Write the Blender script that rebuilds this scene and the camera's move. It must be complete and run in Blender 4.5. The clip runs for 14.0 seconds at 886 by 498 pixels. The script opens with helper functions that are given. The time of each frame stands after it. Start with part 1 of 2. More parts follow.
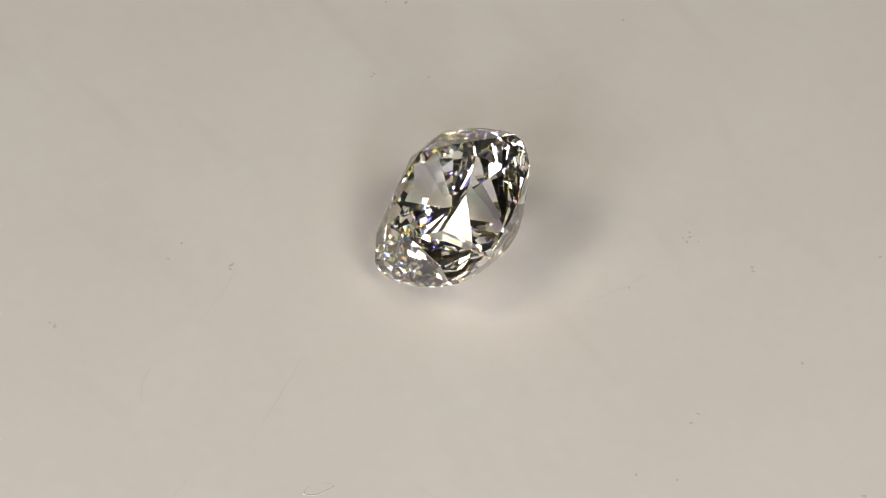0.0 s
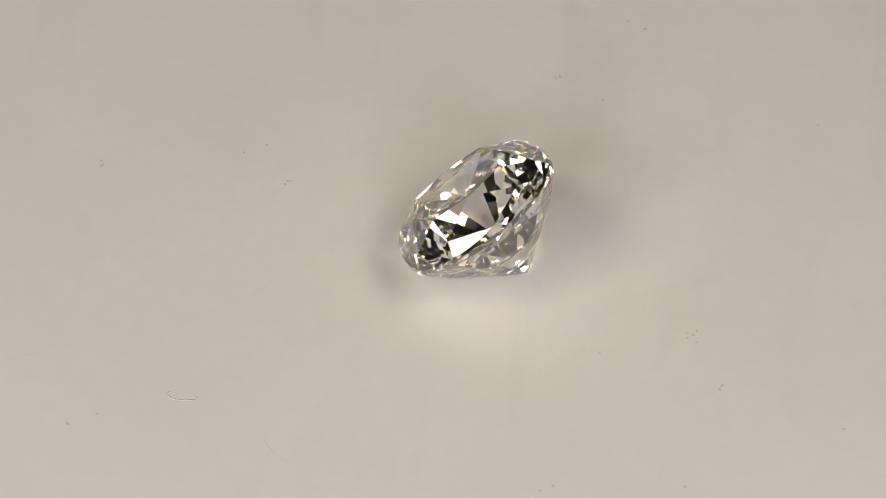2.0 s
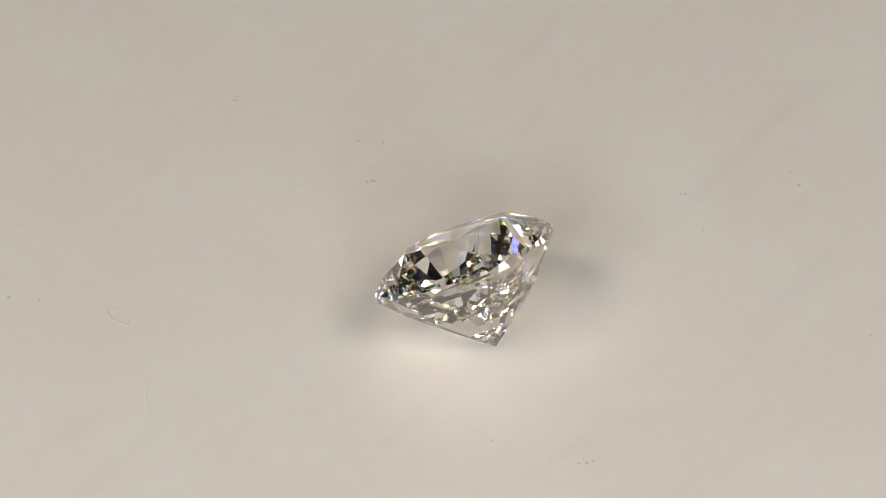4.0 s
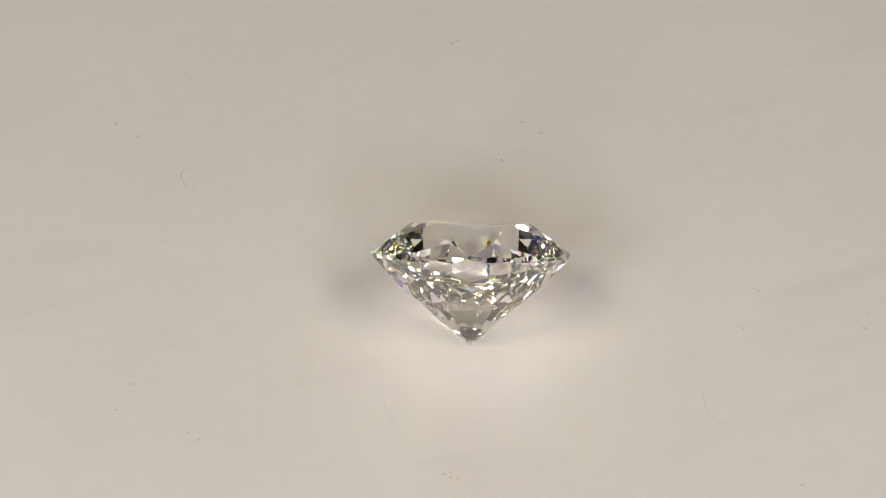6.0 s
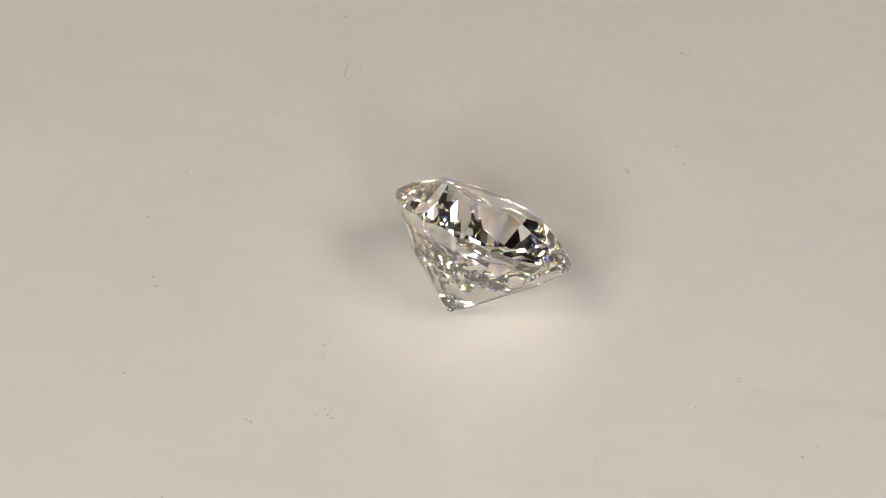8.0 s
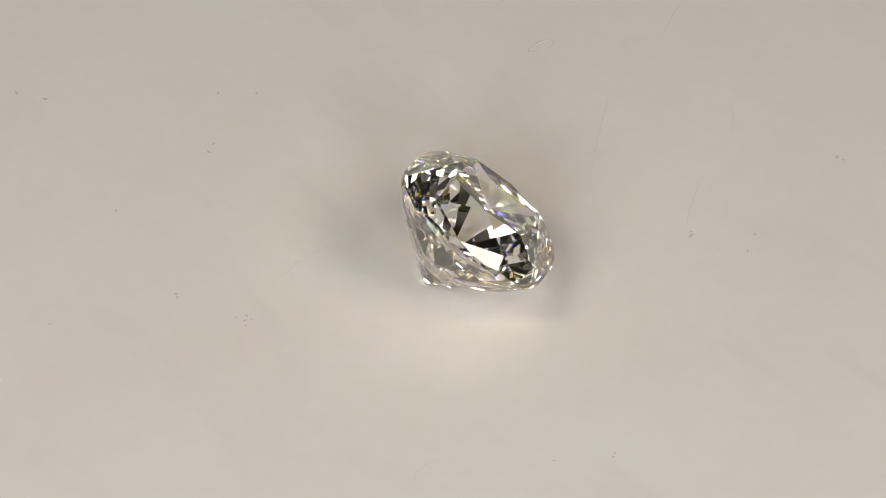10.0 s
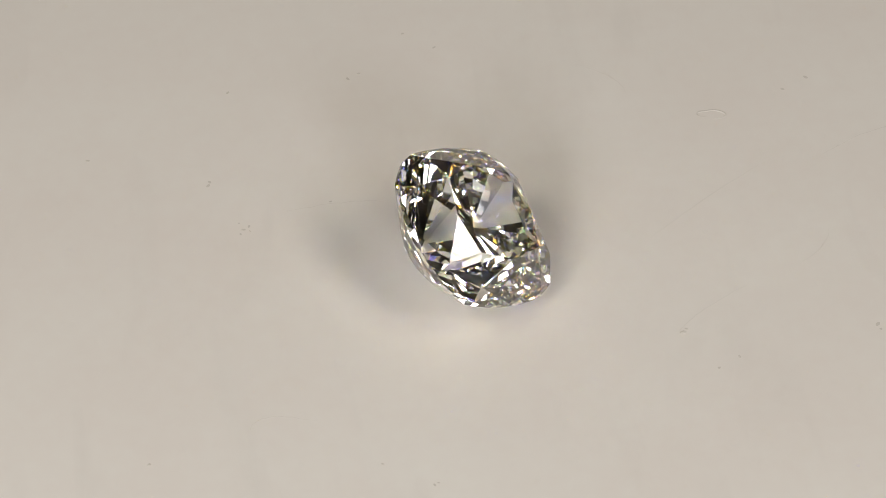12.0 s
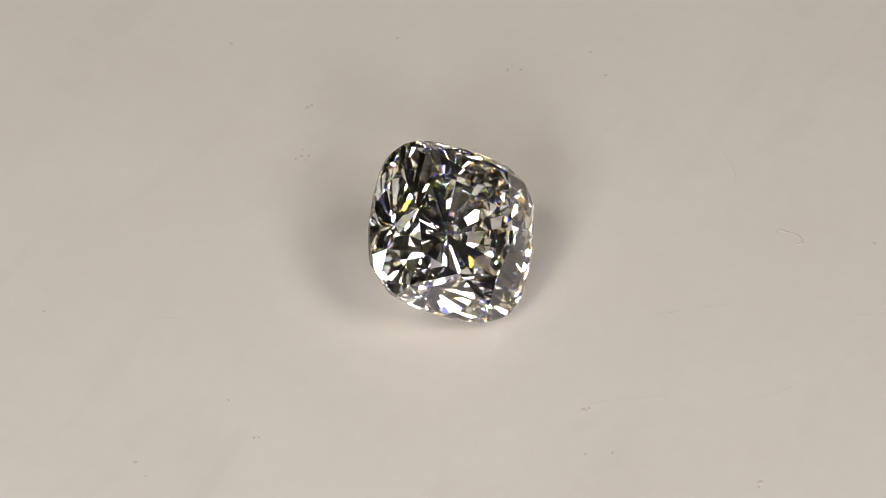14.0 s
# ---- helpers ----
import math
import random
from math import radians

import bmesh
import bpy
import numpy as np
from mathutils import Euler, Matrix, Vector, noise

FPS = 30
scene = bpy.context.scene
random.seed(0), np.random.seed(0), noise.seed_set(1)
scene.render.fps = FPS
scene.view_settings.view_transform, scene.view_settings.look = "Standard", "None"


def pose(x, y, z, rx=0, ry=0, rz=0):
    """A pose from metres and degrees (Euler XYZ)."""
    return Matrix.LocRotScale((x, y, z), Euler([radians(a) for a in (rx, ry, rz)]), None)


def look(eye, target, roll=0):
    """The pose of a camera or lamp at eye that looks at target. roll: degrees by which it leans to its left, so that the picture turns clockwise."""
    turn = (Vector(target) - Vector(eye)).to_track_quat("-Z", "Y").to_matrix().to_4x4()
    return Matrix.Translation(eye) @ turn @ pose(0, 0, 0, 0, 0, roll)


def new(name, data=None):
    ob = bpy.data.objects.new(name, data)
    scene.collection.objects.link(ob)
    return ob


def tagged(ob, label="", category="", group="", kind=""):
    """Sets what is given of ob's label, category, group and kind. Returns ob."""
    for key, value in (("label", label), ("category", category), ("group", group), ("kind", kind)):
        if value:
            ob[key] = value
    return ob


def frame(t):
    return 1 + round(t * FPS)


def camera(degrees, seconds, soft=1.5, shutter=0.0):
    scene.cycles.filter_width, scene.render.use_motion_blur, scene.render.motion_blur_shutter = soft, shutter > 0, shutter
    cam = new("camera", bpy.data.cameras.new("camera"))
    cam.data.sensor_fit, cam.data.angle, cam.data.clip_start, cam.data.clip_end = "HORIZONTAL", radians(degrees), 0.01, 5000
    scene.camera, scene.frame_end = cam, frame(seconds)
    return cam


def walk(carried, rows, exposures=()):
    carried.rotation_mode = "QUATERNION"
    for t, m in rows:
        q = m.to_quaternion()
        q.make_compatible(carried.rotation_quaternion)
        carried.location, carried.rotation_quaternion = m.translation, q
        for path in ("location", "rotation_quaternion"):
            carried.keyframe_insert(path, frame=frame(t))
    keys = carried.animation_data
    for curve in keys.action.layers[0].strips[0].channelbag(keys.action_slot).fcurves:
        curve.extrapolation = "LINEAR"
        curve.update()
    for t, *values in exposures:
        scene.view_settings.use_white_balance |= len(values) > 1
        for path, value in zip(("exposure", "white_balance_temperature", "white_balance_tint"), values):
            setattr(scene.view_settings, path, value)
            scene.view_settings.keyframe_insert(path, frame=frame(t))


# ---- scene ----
MM = 0.001
AXIS_X, AXIS_Y = 0.57 * MM, -1.79 * MM      # the turntable's spindle
SPEED = 16.97                               # degrees a second, clockwise from above


def spin(t):
    """The platter's turn in degrees at t seconds."""
    return -SPEED * (t - 7.0)


# ---- camera ----
cam = camera(10.0, 14.0, soft=0.55)
REACH, RISE = 171.45 * MM, radians(43.14)
EYE = Vector((0, -REACH * math.cos(RISE), REACH * math.sin(RISE)))


def aim(up, right):
    """The camera at EYE, turned by degrees up and to the right of the origin."""
    ahead, side = -EYE.normalized(), Vector((1, 0, 0))
    above = side.cross(ahead)
    p, y = radians(up), radians(right)
    ahead = ahead * math.cos(p) + above * math.sin(p)
    ahead = ahead * math.cos(y) + side * math.sin(y)
    return look(EYE, EYE + ahead * REACH)


walk(cam, [
    (0.0, aim(-0.203, -0.046)), (0.5, aim(-0.185, -0.110)), (1.0, aim(-0.177, -0.166)), (1.5, aim(-0.170, -0.187)),
    (2.0, aim(-0.159, -0.195)), (2.1, aim(-0.147, -0.185)), (2.2, aim(-0.102, -0.169)), (2.3, aim(0.063, -0.149)),
    (2.4, aim(0.303, -0.123)), (2.5, aim(0.538, -0.105)), (2.6, aim(0.561, -0.088)), (3.0, aim(0.559, -0.043)),
    (3.5, aim(0.503, 0.013)), (4.6, aim(0.431, 0.065)), (6.0, aim(0.306, 0.077)), (6.5, aim(0.222, 0.048)),
    (7.0, aim(0.126, 0.001)), (7.5, aim(0.026, -0.029)), (8.0, aim(-0.067, -0.030)), (9.2, aim(-0.217, -0.031)),
    (10.5, aim(-0.274, -0.040)), (11.0, aim(-0.261, -0.065)), (11.5, aim(-0.249, -0.090)), (12.0, aim(-0.236, -0.090)),
    (12.5, aim(-0.220, -0.072)), (13.0, aim(-0.205, -0.049)), (13.5, aim(-0.191, -0.020)), (14.0, aim(-0.182, 0.027))],
    exposures=[(0.0, -0.06), (2.1, -0.06), (2.7, 0.0), (4.6, 0.02), (7.0, 0.02), (9.2, 0.0), (11.0, -0.01), (14.0, -0.02)])

# ---- light ----
scene.cycles.max_bounces = 24
scene.cycles.transmission_bounces = 24
scene.cycles.glossy_bounces = 24
scene.cycles.caustics_reflective = True
scene.cycles.caustics_refractive = True
scene.cycles.blur_glossy = 0.0
scene.cycles.sample_clamp_indirect = 0.0
world = bpy.data.worlds.new("world")
scene.world = world
world.use_nodes = True
world.node_tree.nodes["Background"].inputs[0].default_value = (0.9, 0.95, 1.0, 1)
world.node_tree.nodes["Background"].inputs[1].default_value = 0.0


def lamp(name, eye, wide, high, watts, colour):
    data = bpy.data.lights.new(name, "AREA")
    data.shape, data.size, data.size_y = "RECTANGLE", wide, high
    data.energy, data.color = watts, colour
    ob = new(name, data)
    ob.matrix_world = look(eye, (0, 0, 0))
    return ob


lamp("lamp_west", (-0.102, -0.058, 0.165), 0.066, 0.066, 0.098, (1.0, 0.905, 0.765))
lamp("lamp_east", (0.102, -0.058, 0.165), 0.066, 0.066, 0.088, (1.0, 0.895, 0.765))
lamp("lamp_middle_west", (-0.101, -0.134, 0.109), 0.050, 0.050, 0.078, (0.96, 0.94, 0.97))
# added fill that evens out lamp_middle_west, no source known on this side
lamp("lamp_middle_east", (0.105, -0.110, 0.134), 0.050, 0.050, 0.054, (0.96, 0.94, 0.97))
lamp("lamp_low_west", (-0.050, -0.175, 0.085), 0.038, 0.038, 0.084, (0.92, 0.93, 1.0))
lamp("lamp_low_east", (0.050, -0.175, 0.085), 0.038, 0.038, 0.080, (0.92, 0.93, 1.0))


# ---- materials ----
def material(name):
    m = bpy.data.materials.new(name)
    m.use_nodes = True
    nodes, links = m.node_tree.nodes, m.node_tree.links
    nodes.clear()
    out = nodes.new("ShaderNodeOutputMaterial")
    return m, nodes, links, out


def surface(name, colour, rough, spread=0.05, grain=900.0, stain=60.0, bump=0.05, depth=0.00002, hue=0.0, smear=0.0):
    """A plain surface: a base colour with stains and grain at two scales, and fine relief."""
    m, nodes, links, out = material(name)
    shader = nodes.new("ShaderNodeBsdfPrincipled")
    shader.inputs["Roughness"].default_value = rough
    coord = nodes.new("ShaderNodeTexCoord")
    fine, broad = nodes.new("ShaderNodeTexNoise"), nodes.new("ShaderNodeTexNoise")
    fine.inputs["Scale"].default_value, broad.inputs["Scale"].default_value = grain, stain
    fine.inputs["Detail"].default_value, broad.inputs["Detail"].default_value = 6, 4
    ramp = nodes.new("ShaderNodeMix")
    ramp.data_type = "RGBA"
    ramp.inputs[6].default_value = (*[c * (1 - spread - hue * i) for i, c in zip((-1, 0.4, 0.6), colour)], 1)
    ramp.inputs[7].default_value = (*[min(1, c * (1 + spread + hue * i)) for i, c in zip((-1, 0.4, 0.6), colour)], 1)
    add = nodes.new("ShaderNodeMath")
    add.operation = "MULTIPLY_ADD"
    add.inputs[1].default_value = 0.35
    half = nodes.new("ShaderNodeMath")
    half.operation = "MULTIPLY"
    half.inputs[1].default_value = 0.65
    relief = nodes.new("ShaderNodeBump")
    relief.inputs["Strength"].default_value, relief.inputs["Distance"].default_value = bump, depth
    for n in (fine, broad):
        links.new(coord.outputs["Object"], n.inputs["Vector"])
    links.new(broad.outputs[0], half.inputs[0])
    links.new(fine.outputs[0], add.inputs[0])
    links.new(half.outputs[0], add.inputs[2])
    links.new(add.outputs[0], ramp.inputs[0])
    paint = ramp.outputs[2]
    if smear:
        # wiped streaks, longer than they are wide
        stretch, streak, fade = nodes.new("ShaderNodeMapping"), nodes.new("ShaderNodeTexNoise"), nodes.new("ShaderNodeMapRange")
        stretch.inputs["Scale"].default_value = (90, 420, 90)
        stretch.inputs["Rotation"].default_value = (0, 0, 0.6)
        streak.inputs["Scale"].default_value, streak.inputs["Detail"].default_value = 1.0, 5
        streak.inputs["Distortion"].default_value = 0.8
        fade.inputs["From Min"].default_value, fade.inputs["From Max"].default_value = 0.56, 0.78
        fade.inputs["To Max"].default_value = smear
        dull = nodes.new("ShaderNodeMix")
        dull.data_type = "RGBA"
        dull.inputs[7].default_value = (*[0.6 * c for c in colour], 1)
        links.new(coord.outputs["Object"], stretch.inputs["Vector"])
        links.new(stretch.outputs[0], streak.inputs["Vector"])
        links.new(streak.outputs[0], fade.inputs["Value"])
        links.new(fade.outputs[0], dull.inputs[0])
        links.new(paint, dull.inputs[6])
        paint = dull.outputs[2]
    links.new(paint, shader.inputs["Base Color"])
    links.new(fine.outputs[0], relief.inputs["Height"])
    links.new(relief.outputs[0], shader.inputs["Normal"])
    links.new(shader.outputs[0], out.inputs[0])
    return m


def clear_stone(name, rough=0.0):
    """Colourless diamond, index 2.42."""
    m, nodes, links, out = material(name)
    glass = nodes.new("ShaderNodeBsdfGlass")
    glass.inputs["Roughness"].default_value, glass.inputs["IOR"].default_value = rough, 2.42
    glass.inputs["Color"].default_value = (1, 0.992, 0.978, 1)
    links.new(glass.outputs[0], out.inputs[0])
    return m


def fiery_stone(name, fire=0.22):
    """Diamond that bends a share of its red, green and blue light by different amounts, which gives it its fire."""
    m, nodes, links, out = material(name)
    last = None
    keep = 1 - fire
    for colour, index in (((keep, keep, keep, 1), 2.42), ((0.62 * fire, 0.38 * fire, 0.05 * fire, 1), 2.386), ((0.22 * fire, 0.45 * fire, 0.23 * fire, 1), 2.42), ((0.16 * fire, 0.17 * fire, 0.72 * fire, 1), 2.464)):
        glass = nodes.new("ShaderNodeBsdfGlass")
        glass.inputs["Roughness"].default_value, glass.inputs["IOR"].default_value = 0.0, index
        glass.inputs["Color"].default_value = colour
        if last is None:
            last = glass
        else:
            add = nodes.new("ShaderNodeAddShader")
            links.new(last.outputs[0], add.inputs[0])
            links.new(glass.outputs[0], add.inputs[1])
            last = add
    links.new(last.outputs[0], out.inputs[0])
    return m


PLASTIC = surface("white_plastic", (0.80, 0.765, 0.70), 0.42, 0.075, 1500, 150, 0.06, hue=0.03, smear=0.12)
DUST = surface("grey_dust", (0.64, 0.605, 0.54), 0.9, 0.2, 9000, 2000)
SMUDGE = surface("dried_smudge", (0.735, 0.70, 0.635), 0.95, 0.1, 9000, 2000)
PAINT = surface("grey_wall_paint", (0.22, 0.206, 0.188), 0.8, 0.08, 60, 3, 0.1, 0.001)
DESK = surface("pale_laminate", (0.72, 0.71, 0.69), 0.5, 0.1, 300, 12)
DARK = surface("black_plastic", (0.03, 0.03, 0.03), 0.5, 0.1)
CLEAR = clear_stone("clear_diamond")
GIRDLE = clear_stone("girdle_diamond", 0.02)
FIRE = fiery_stone("fiery_diamond")


# ---- mesh helpers ----
def mesh_of(name, verts, faces, mat, smooth=False):
    me = bpy.data.meshes.new(name)
    me.from_pydata(verts, [], faces)
    me.materials.append(mat)
    for p in me.polygons:
        p.use_smooth = smooth
    me.update()
    return me


def part(name, me, parent, label=""):
    ob = new(name, me)
    ob.parent = parent
    return tagged(ob, label)


def slab(name, lo, hi, mat, label, category):
    bm = bmesh.new()
    bmesh.ops.create_cube(bm, size=1)
    for v in bm.verts:
        v.co = [lo[i] + (v.co[i] + 0.5) * (hi[i] - lo[i]) for i in range(3)]
    me = bpy.data.meshes.new(name)
    bm.to_mesh(me)
    bm.free()
    me.materials.append(mat)
    return tagged(new(name, me), label, category, kind="structure")


def lathe(name, profile, steps, mat):
    """A turned solid round the z axis from (radius, height) pairs, closed at both ends."""
    verts, faces, rows = [], [], len(profile)
    for s in range(steps):
        a = 2 * math.pi * s / steps
        verts += [(r * math.cos(a), r * math.sin(a), z) for r, z in profile]
    for s in range(steps):
        n = (s + 1) % steps
        faces += [(s * rows + i, n * rows + i, n * rows + i + 1, s * rows + i + 1) for i in range(rows - 1)]
    faces.append([s * rows for s in reversed(range(steps))])
    faces.append([s * rows + rows - 1 for s in range(steps)])
    return mesh_of(name, verts, faces, mat)


def thread(name, points, radius, mat, closed=False, sides=6):
    """A thin tapering fibre along points (millimetres, on the platter)."""
    pts = [Vector((x, y, 0)) for x, y in points]
    verts, faces, n = [], [], len(pts)
    for i, p in enumerate(pts):
        a, b = pts[(i - 1) % n if closed else max(i - 1, 0)], pts[(i + 1) % n if closed else min(i + 1, n - 1)]
        side = (b - a).normalized().cross(Vector((0, 0, 1)))
        r = radius * (1 if closed else 0.35 + 0.65 * math.sin(math.pi * i / (n - 1)))
        r *= 0.75 + 0.5 * random.random()
        for k in range(sides):
            w = 2 * math.pi * k / sides
            verts.append((p + side * r * math.cos(w) + Vector((0, 0, 0.15 * r * math.sin(w) + 0.10 * r))) * MM)
    for i in range(n if closed else n - 1):
        j = (i + 1) % n
        faces += [(i * sides + k, i * sides + (k + 1) % sides, j * sides + (k + 1) % sides, j * sides + k) for k in range(sides)]
    return mesh_of(name, verts, faces, mat, True)


def arc(points, steps=14, sway=0.03):
    """A smooth wavering line through three points."""
    a, b, c = [Vector((x, y)) for x, y in points]
    b = 2 * b - (a + c) / 2
    line = []
    for i in range(steps + 1):
        t = i / steps
        p = a * (1 - t) ** 2 + b * 2 * t * (1 - t) + c * t * t
        line.append((p.x + random.uniform(-sway, sway), p.y + random.uniform(-sway, sway)))
    return line


# ---- the unseen room round the turntable ----
R, H, FLOOR = 0.75, 0.9, -0.052
# walls and ceiling added out of view for dim bounce and dark facet reflections
slab("tabletop", (-R, -R, FLOOR - 0.03), (R, R, FLOOR), DESK, "pale laminate tabletop under the turntable", "tabletop")
slab("wall_north", (-R, R, FLOOR - 0.03), (R, R + 0.05, H), PAINT, "plain grey unseen wall, added for dark reflections in the stone", "wall")
slab("wall_south", (-R, -R - 0.05, FLOOR - 0.03), (R, -R, H), PAINT, "plain grey unseen wall, added for dark reflections in the stone", "wall")
slab("wall_east", (R, -R - 0.05, FLOOR - 0.03), (R + 0.05, R + 0.05, H), PAINT, "plain grey unseen wall, added for dark reflections in the stone", "wall")
slab("wall_west", (-R - 0.05, -R - 0.05, FLOOR - 0.03), (-R, R + 0.05, H), PAINT, "plain grey unseen wall, added for dark reflections in the stone", "wall")
slab("ceiling", (-R - 0.05, -R - 0.05, H), (R + 0.05, R + 0.05, H + 0.05), PAINT, "plain grey unseen ceiling, added for dark reflections in the stone", "ceiling")


# ---- turntable ----
def build_turntable():
    top = new("turntable")
    top.location = (AXIS_X, AXIS_Y, FLOOR)
    tagged(top, "white plastic display turntable with a smudged glossy platter", "turntable")
    base = [(0.070, 0.0), (0.074, 0.002), (0.074, 0.034), (0.071, 0.038), (0.012, 0.038), (0.012, 0.044)]
    part("base", lathe("base", base, 72, DARK), top, "black plastic base")
    rim = [(0.117, -0.008), (0.1195, -0.0072), (0.120, -0.0055), (0.120, -0.002), (0.1192, -0.0005), (0.118, 0.0)]
    platter = part("platter", lathe("platter", rim, 160, PLASTIC), top, "off-white plastic platter, faintly scratched and dusty")
    return top, platter


def speck_mesh():
    bm = bmesh.new()
    bmesh.ops.create_icosphere(bm, subdivisions=1, radius=1)
    for v in bm.verts:
        v.co *= random.uniform(0.55, 1.25)
        v.co.z = v.co.z * 0.25 + 0.12
    me = bpy.data.meshes.new("speck")
    bm.to_mesh(me)
    bm.free()
    me.materials.append(DUST)
    return me


turntable, platter = build_turntable()

SPECKS = [(-2.37, -7.40, 0.07), (-2.15, -7.52, 0.05), (-2.52, -7.22, 0.06), (-2.70, -7.55, 0.04), (-2.28, -7.20, 0.04),
          (-4.65, -8.49, 0.08), (-4.83, -8.42, 0.06), (4.05, 13.30, 0.09), (4.28, 13.36, 0.06), (3.85, 6.80, 0.10),
          (3.70, 6.92, 0.06), (-7.89, 11.73, 0.06), (-8.44, 12.63, 0.08), (-15.5, -6.10, 0.10), (-16.4, -6.70, 0.09),
          (10.13, -2.00, 0.06), (10.05, -1.86, 0.04), (12.95, -4.80, 0.08), (13.33, -4.17, 0.05), (-3.51, -4.36, 0.05),
          (-11.99, -1.21, 0.06), (-9.39, -7.54, 0.06), (5.16, 8.53, 0.06), (8.43, -11.1, 0.07), (9.06, -3.59, 0.05),
          (-6.29, -12.55, 0.07), (-9.99, -2.92, 0.06), (-11.15, -0.18, 0.06), (5.63, 7.79, 0.06),
          (-9.74, -3.33, 0.07)]
SHAPES = [speck_mesh() for _ in range(5)]
for i, (x, y, r) in enumerate(SPECKS):
    ob = part("speck", SHAPES[i % 5], platter)
    ob.matrix_local = Matrix.LocRotScale((x * MM, y * MM, 0), Euler((0, 0, random.uniform(0, 6))),
                                         Vector((1.35, 0.8, 0.5)) * r * MM)

ring = [(-6.80 + 0.20 * math.cos(a) * (1 + 0.15 * math.sin(3 * a)) + 0.06 * math.sin(a), 9.10 + 0.50 * math.sin(a))
        for a in [0.3 + 5.6 * k / 26 for k in range(27)]]
part("smudge", thread("smudge", ring, 0.030, SMUDGE), platter, "dried ring-shaped smudge")
HAIRS = [((-3.15, -5.89), (-3.43, -3.99), (-3.37, -2.45)), ((3.83, 6.67), (2.80, 7.70), (1.80, 9.25)),
         ((-0.80, 6.30), (-2.30, 8.05), (-4.10, 10.40)), ((-4.34, 12.5), (-5.28, 14.08), (-5.68, 15.37)),
         ((-0.67, 12.31), (0.13, 12.00), (0.89, 11.14)),
         ((-9.88, 4.56), (-9.15, 5.72), (-8.19, 6.3)),
         ((7.18, -7.8), (6.62, -7.11), (6.92, -5.6))]
for line in HAIRS:
    part("scratch", thread("scratch", arc(line), 0.011, SMUDGE), platter, "faint hairline scratch")


# ---- diamond ----
A, B, POWER = 2.958, 2.914, 3.07          # half widths of the cushion outline, millimetres
PAVILION, BAND, CROWN, TABLE = 2.903, 0.249, 0.955, 0.600
TIP, TIP_RISE = 0.14, 0.88                 # the flatter facets round the culet: their reach, and how steep they are
BREAK = 0.65                               # where the two rows of pavilion facets meet, in parts of the girdle's radius
SLOPE_SIDE, SLOPE_CORNER = 0.808, 0.842    # rise of the lower pavilion mains


def girdle_radius(a):
    return (abs(math.cos(a) / A) ** POWER + abs(math.sin(a) / B) ** POWER) ** (-1 / POWER)


def plane_of(p, q, r, inside):
    """(normal, offset) of the plane through three points, with inside behind it."""
    n = (q - p).cross(r - p).normalized()
    if n.dot(inside - p) > 0:
        n = -n
    return n, n.dot(p)


def break_height(a):
    """The height of the break in the pavilion at the angle a."""
    blend = 0.5 - 0.5 * math.cos(4 * a)    # 0 on the sides, 1 at the corners
    slope = SLOPE_SIDE + (SLOPE_CORNER - SLOPE_SIDE) * blend
    return slope * BREAK * girdle_radius(a)


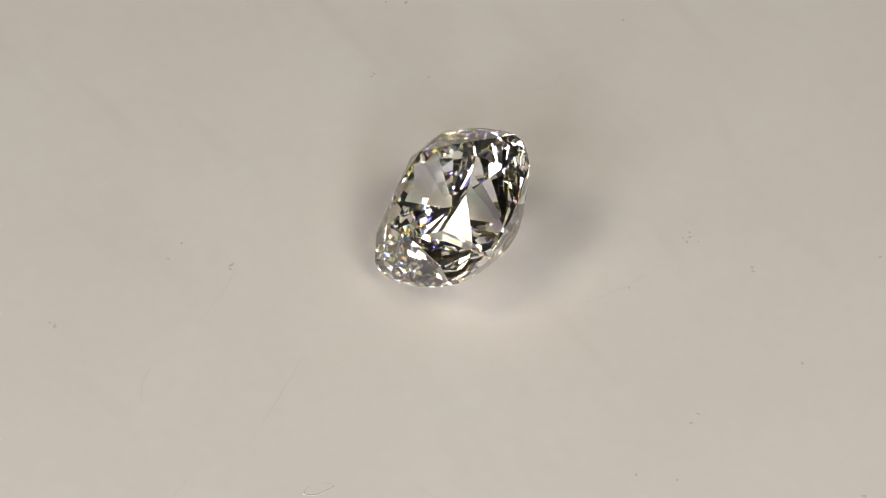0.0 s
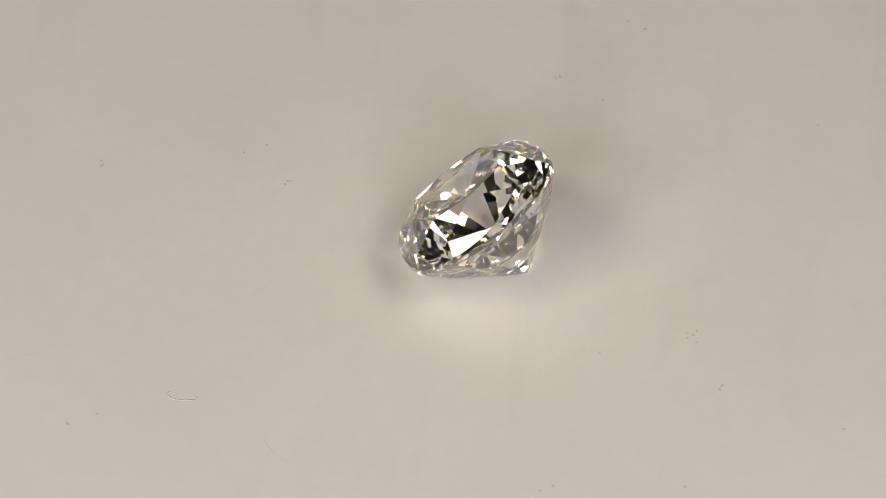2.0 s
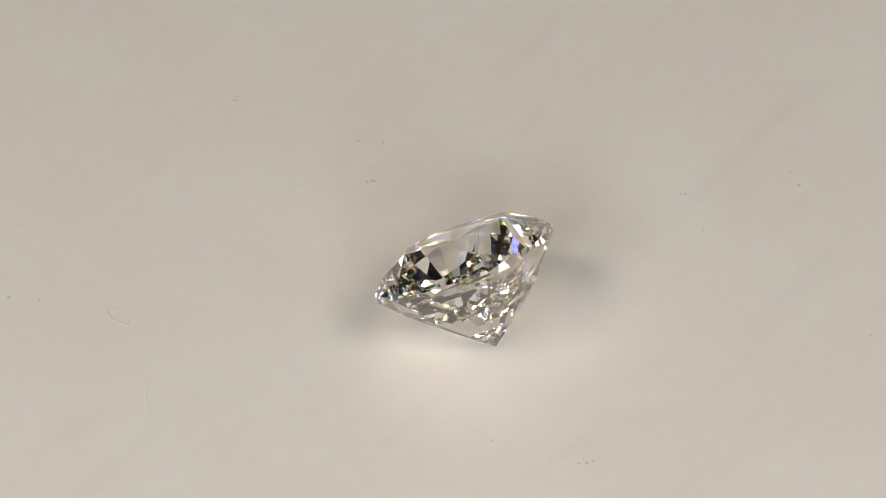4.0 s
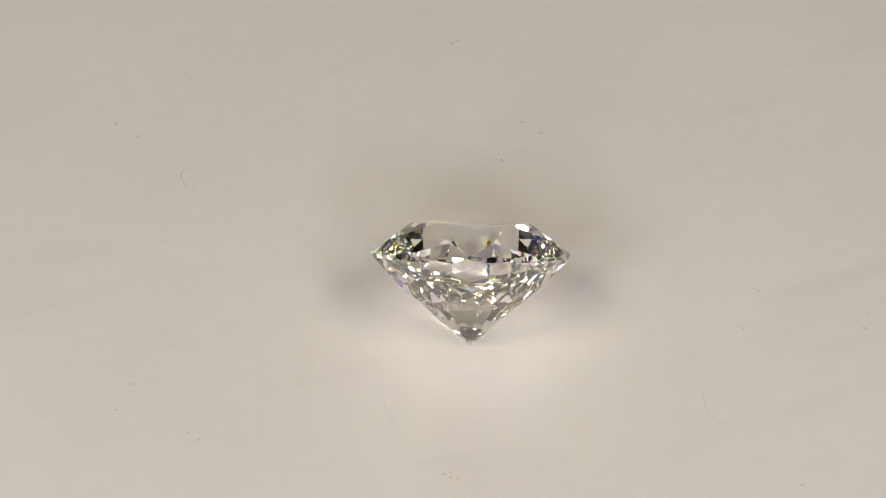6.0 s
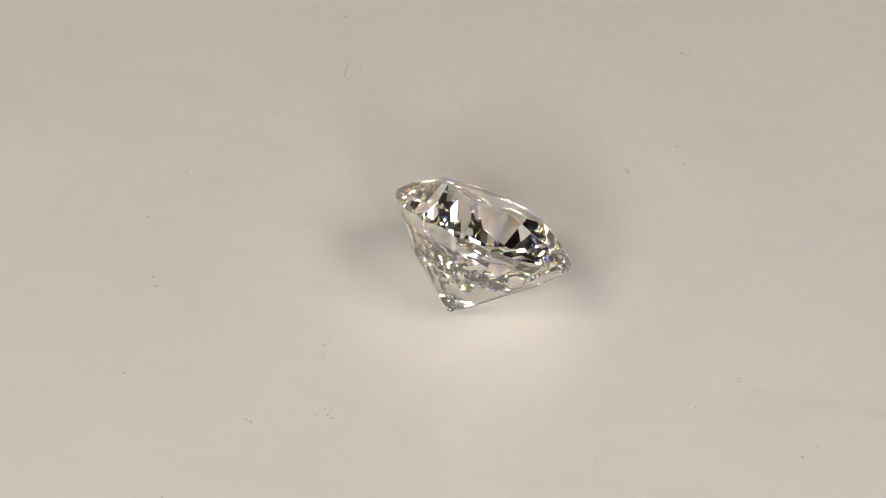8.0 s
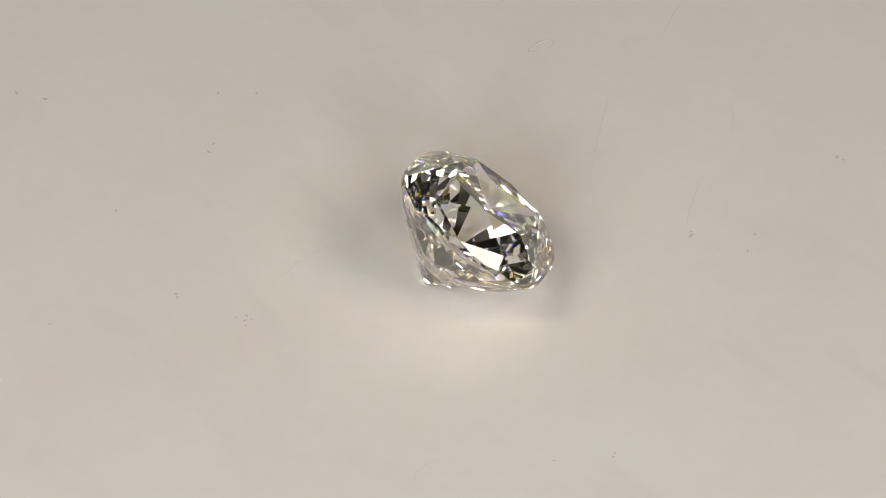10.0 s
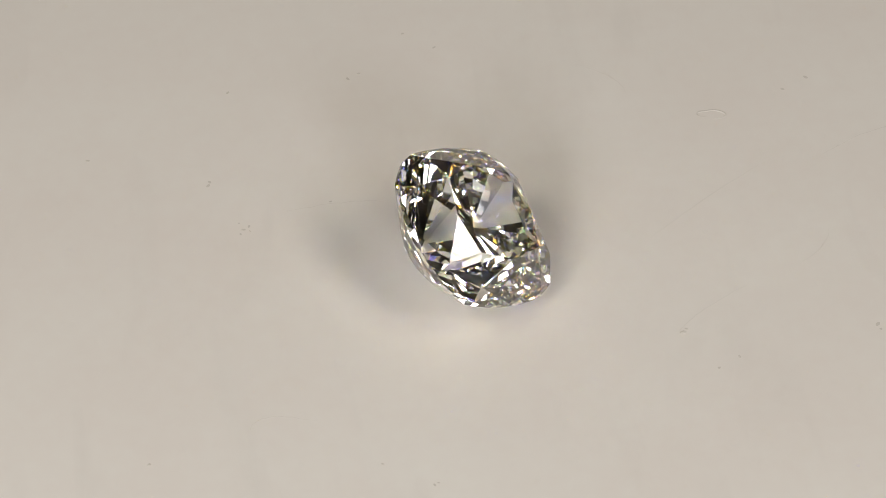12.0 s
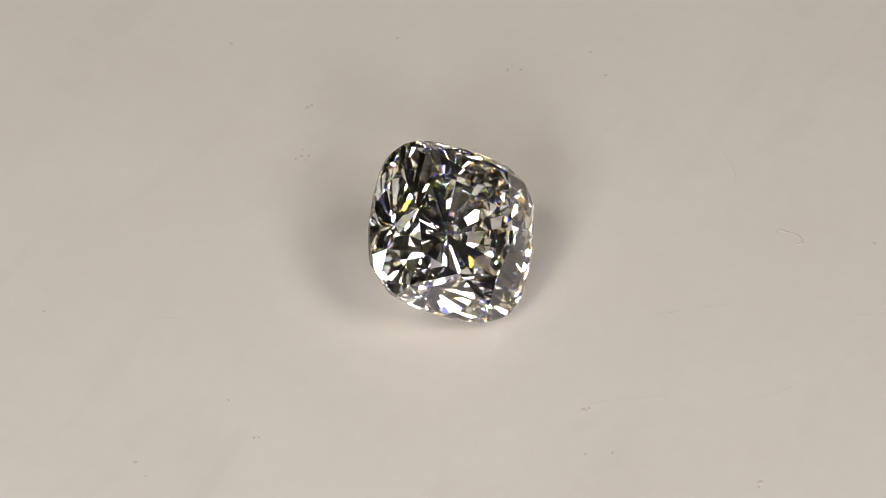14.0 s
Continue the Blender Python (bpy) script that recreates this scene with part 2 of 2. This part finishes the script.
def facet_planes():
    """The cutter's planes: (kind, normal, offset), in millimetres, the culet's point at the origin, the table up."""
    mid = Vector((0, 0, PAVILION))
    low, high = PAVILION, PAVILION + BAND
    out = [("table_facet", Vector((0, 0, 1)), high + CROWN)]
    az = [math.radians(45 * k) for k in range(9)]

    def rim(a, z):
        return Vector((girdle_radius(a) * math.cos(a), girdle_radius(a) * math.sin(a), z))

    def meet(k, reach):
        """Where the mains k and k + 1, seen from above, lie reach(k) from the axis."""
        m = Matrix(((math.cos(az[k]), math.sin(az[k])), (math.cos(az[k + 1]), math.sin(az[k + 1]))))
        return m.inverted() @ Vector((reach(az[k]), reach(az[k + 1])))

    for k in range(8):
        a = az[k]
        side = Vector((-math.sin(a), math.cos(a), 0))
        g, t = rim(a, high), Vector((TABLE * girdle_radius(a) * math.cos(a), TABLE * girdle_radius(a) * math.sin(a), high + CROWN))
        out.append(("bezel_facet", *plane_of(g, t, g + side, mid)))
        slope = SLOPE_CORNER if k % 2 else SLOPE_SIDE
        along = Vector((math.cos(a), math.sin(a), 0))
        foot = along * TIP * girdle_radius(a)
        foot.z = slope * foot.length
        out.append(("pavilion_facet", *plane_of(Vector((0, 0, 0)), foot, foot + side, mid)))
        drop = TIP * (1 - TIP_RISE) * slope * girdle_radius(a)
        out.append(("culet_facet", *plane_of(Vector((0, 0, drop)), foot, foot + side, mid)))
        b = az[k + 1]
        s = 0.432
        m = meet(k, lambda w: girdle_radius(w) * (1 + (TABLE - 1) * s))
        star = Vector((m.x, m.y, high + CROWN * s))
        t2 = Vector((TABLE * girdle_radius(b) * math.cos(b), TABLE * girdle_radius(b) * math.sin(b), high + CROWN))
        out.append(("star_facet", *plane_of(t, t2, star, mid)))
        w = math.atan2(m.y, m.x)
        for c in (a, b):
            out.append(("upper_girdle_facet", *plane_of(rim(c, high), rim(w, high), star, mid)))
        for lean in (-10, 10):
            w = a + math.radians(22.5 + lean)
            along, across = Vector((math.cos(w), math.sin(w), 0)), Vector((-math.sin(w), math.cos(w), 0))
            inner, outer = 0.16 * girdle_radius(w), BREAK * girdle_radius(w)
            steep = (SLOPE_SIDE if (lean < 0) == (k % 2 == 0) else SLOPE_CORNER) * math.cos(math.radians(22.5 - abs(lean)))
            foot, top = along * inner + Vector((0, 0, steep * inner)), along * outer + Vector((0, 0, break_height(w)))
            out.append(("lower_half_facet", *plane_of(foot, top, foot + across, mid)))
    fan = 16
    for k in range(fan):
        w, half = 2 * math.pi * k / fan, math.pi / fan
        reach = BREAK * girdle_radius(w)
        top = Vector((reach * math.cos(w), reach * math.sin(w), break_height(w) - (0.0, 0.03)[k % 2]))
        out.append(("lower_girdle_facet", *plane_of(rim(w - half, low), rim(w + half, low), top, mid)))
    steps = 72
    for k in range(steps):
        p, q = rim(2 * math.pi * k / steps, low), rim(2 * math.pi * (k + 1) / steps, low)
        tilt = (p + q).normalized() * random.uniform(-0.030, 0.022)
        tilt.z = 0
        out.append(("girdle", *plane_of(p, q, p + Vector((0, 0, BAND)) + tilt, mid)))
    return out


def facet_polygon(i, planes):
    """The polygon that all the other planes leave of plane i."""
    _, n, d = planes[i]
    u = n.orthogonal().normalized()
    v = n.cross(u)
    poly = [n * d + (u * x + v * y) * 20 for x, y in ((-1, -1), (1, -1), (1, 1), (-1, 1))]
    for j, (_, m, e) in enumerate(planes):
        if j == i:
            continue
        kept = []
        for k, p in enumerate(poly):
            q = poly[(k + 1) % len(poly)]
            a, b = m.dot(p) - e, m.dot(q) - e
            if a <= 1e-7:
                kept.append(p)
            if (a < -1e-7 and b > 1e-7) or (a > 1e-7 and b < -1e-7):
                kept.append(p + (q - p) * (a / (a - b)))
        poly = kept
        if len(poly) < 3:
            return []
    clean = [p for k, p in enumerate(poly) if (p - poly[k - 1]).length > 1e-5]
    return clean if len(clean) > 2 else []


def build_diamond():
    stone = new("diamond")
    tagged(stone, "colourless cushion-cut diamond lying tilted on its pavilion", "diamond")
    planes = facet_planes()
    band_verts, band_faces = [], []
    for i, (kind, n, d) in enumerate(planes):
        poly = facet_polygon(i, planes)
        if not poly:
            continue
        verts = [p * MM for p in poly]
        if kind == "girdle":
            band_faces.append(list(range(len(band_verts), len(band_verts) + len(verts))))
            band_verts += verts
            continue
        mat = CLEAR if kind in ("pavilion_facet", "lower_girdle_facet", "lower_half_facet", "culet_facet") else FIRE
        part(kind, mesh_of(kind, verts, [list(range(len(verts)))], mat), stone)
    part("girdle", mesh_of("girdle", band_verts, band_faces, GIRDLE), stone, "thin polished girdle")
    return stone


diamond = build_diamond()
LEAN = math.atan(SLOPE_CORNER)             # lies on the pavilion facet of one corner
FACING = 71.85                             # degrees: where the crown leans at 7 s
CULET_X, CULET_Y = 0.037 * MM, -1.725 * MM
SETTLED = Matrix.Rotation(LEAN, 4, "Y") @ Matrix.Rotation(radians(45.6), 4, "Z")
LIFT = -min((SETTLED @ v.co).z for o in diamond.children for v in o.data.vertices)


def diamond_pose(t):
    a = radians(spin(t))
    x = AXIS_X + CULET_X * math.cos(a) - CULET_Y * math.sin(a)
    y = AXIS_Y + CULET_X * math.sin(a) + CULET_Y * math.cos(a)
    turn = Matrix.Rotation(radians(FACING) + a, 4, "Z") @ SETTLED
    return Matrix.Translation((x, y, LIFT + 0.004 * MM)) @ turn


def motions():
    times = [0.5 * k for k in range(29)]
    walk(platter, [(t, pose(0, 0, -FLOOR, 0, 0, spin(t))) for t in times])
    walk(diamond, [(t, diamond_pose(t)) for t in times])


motions()
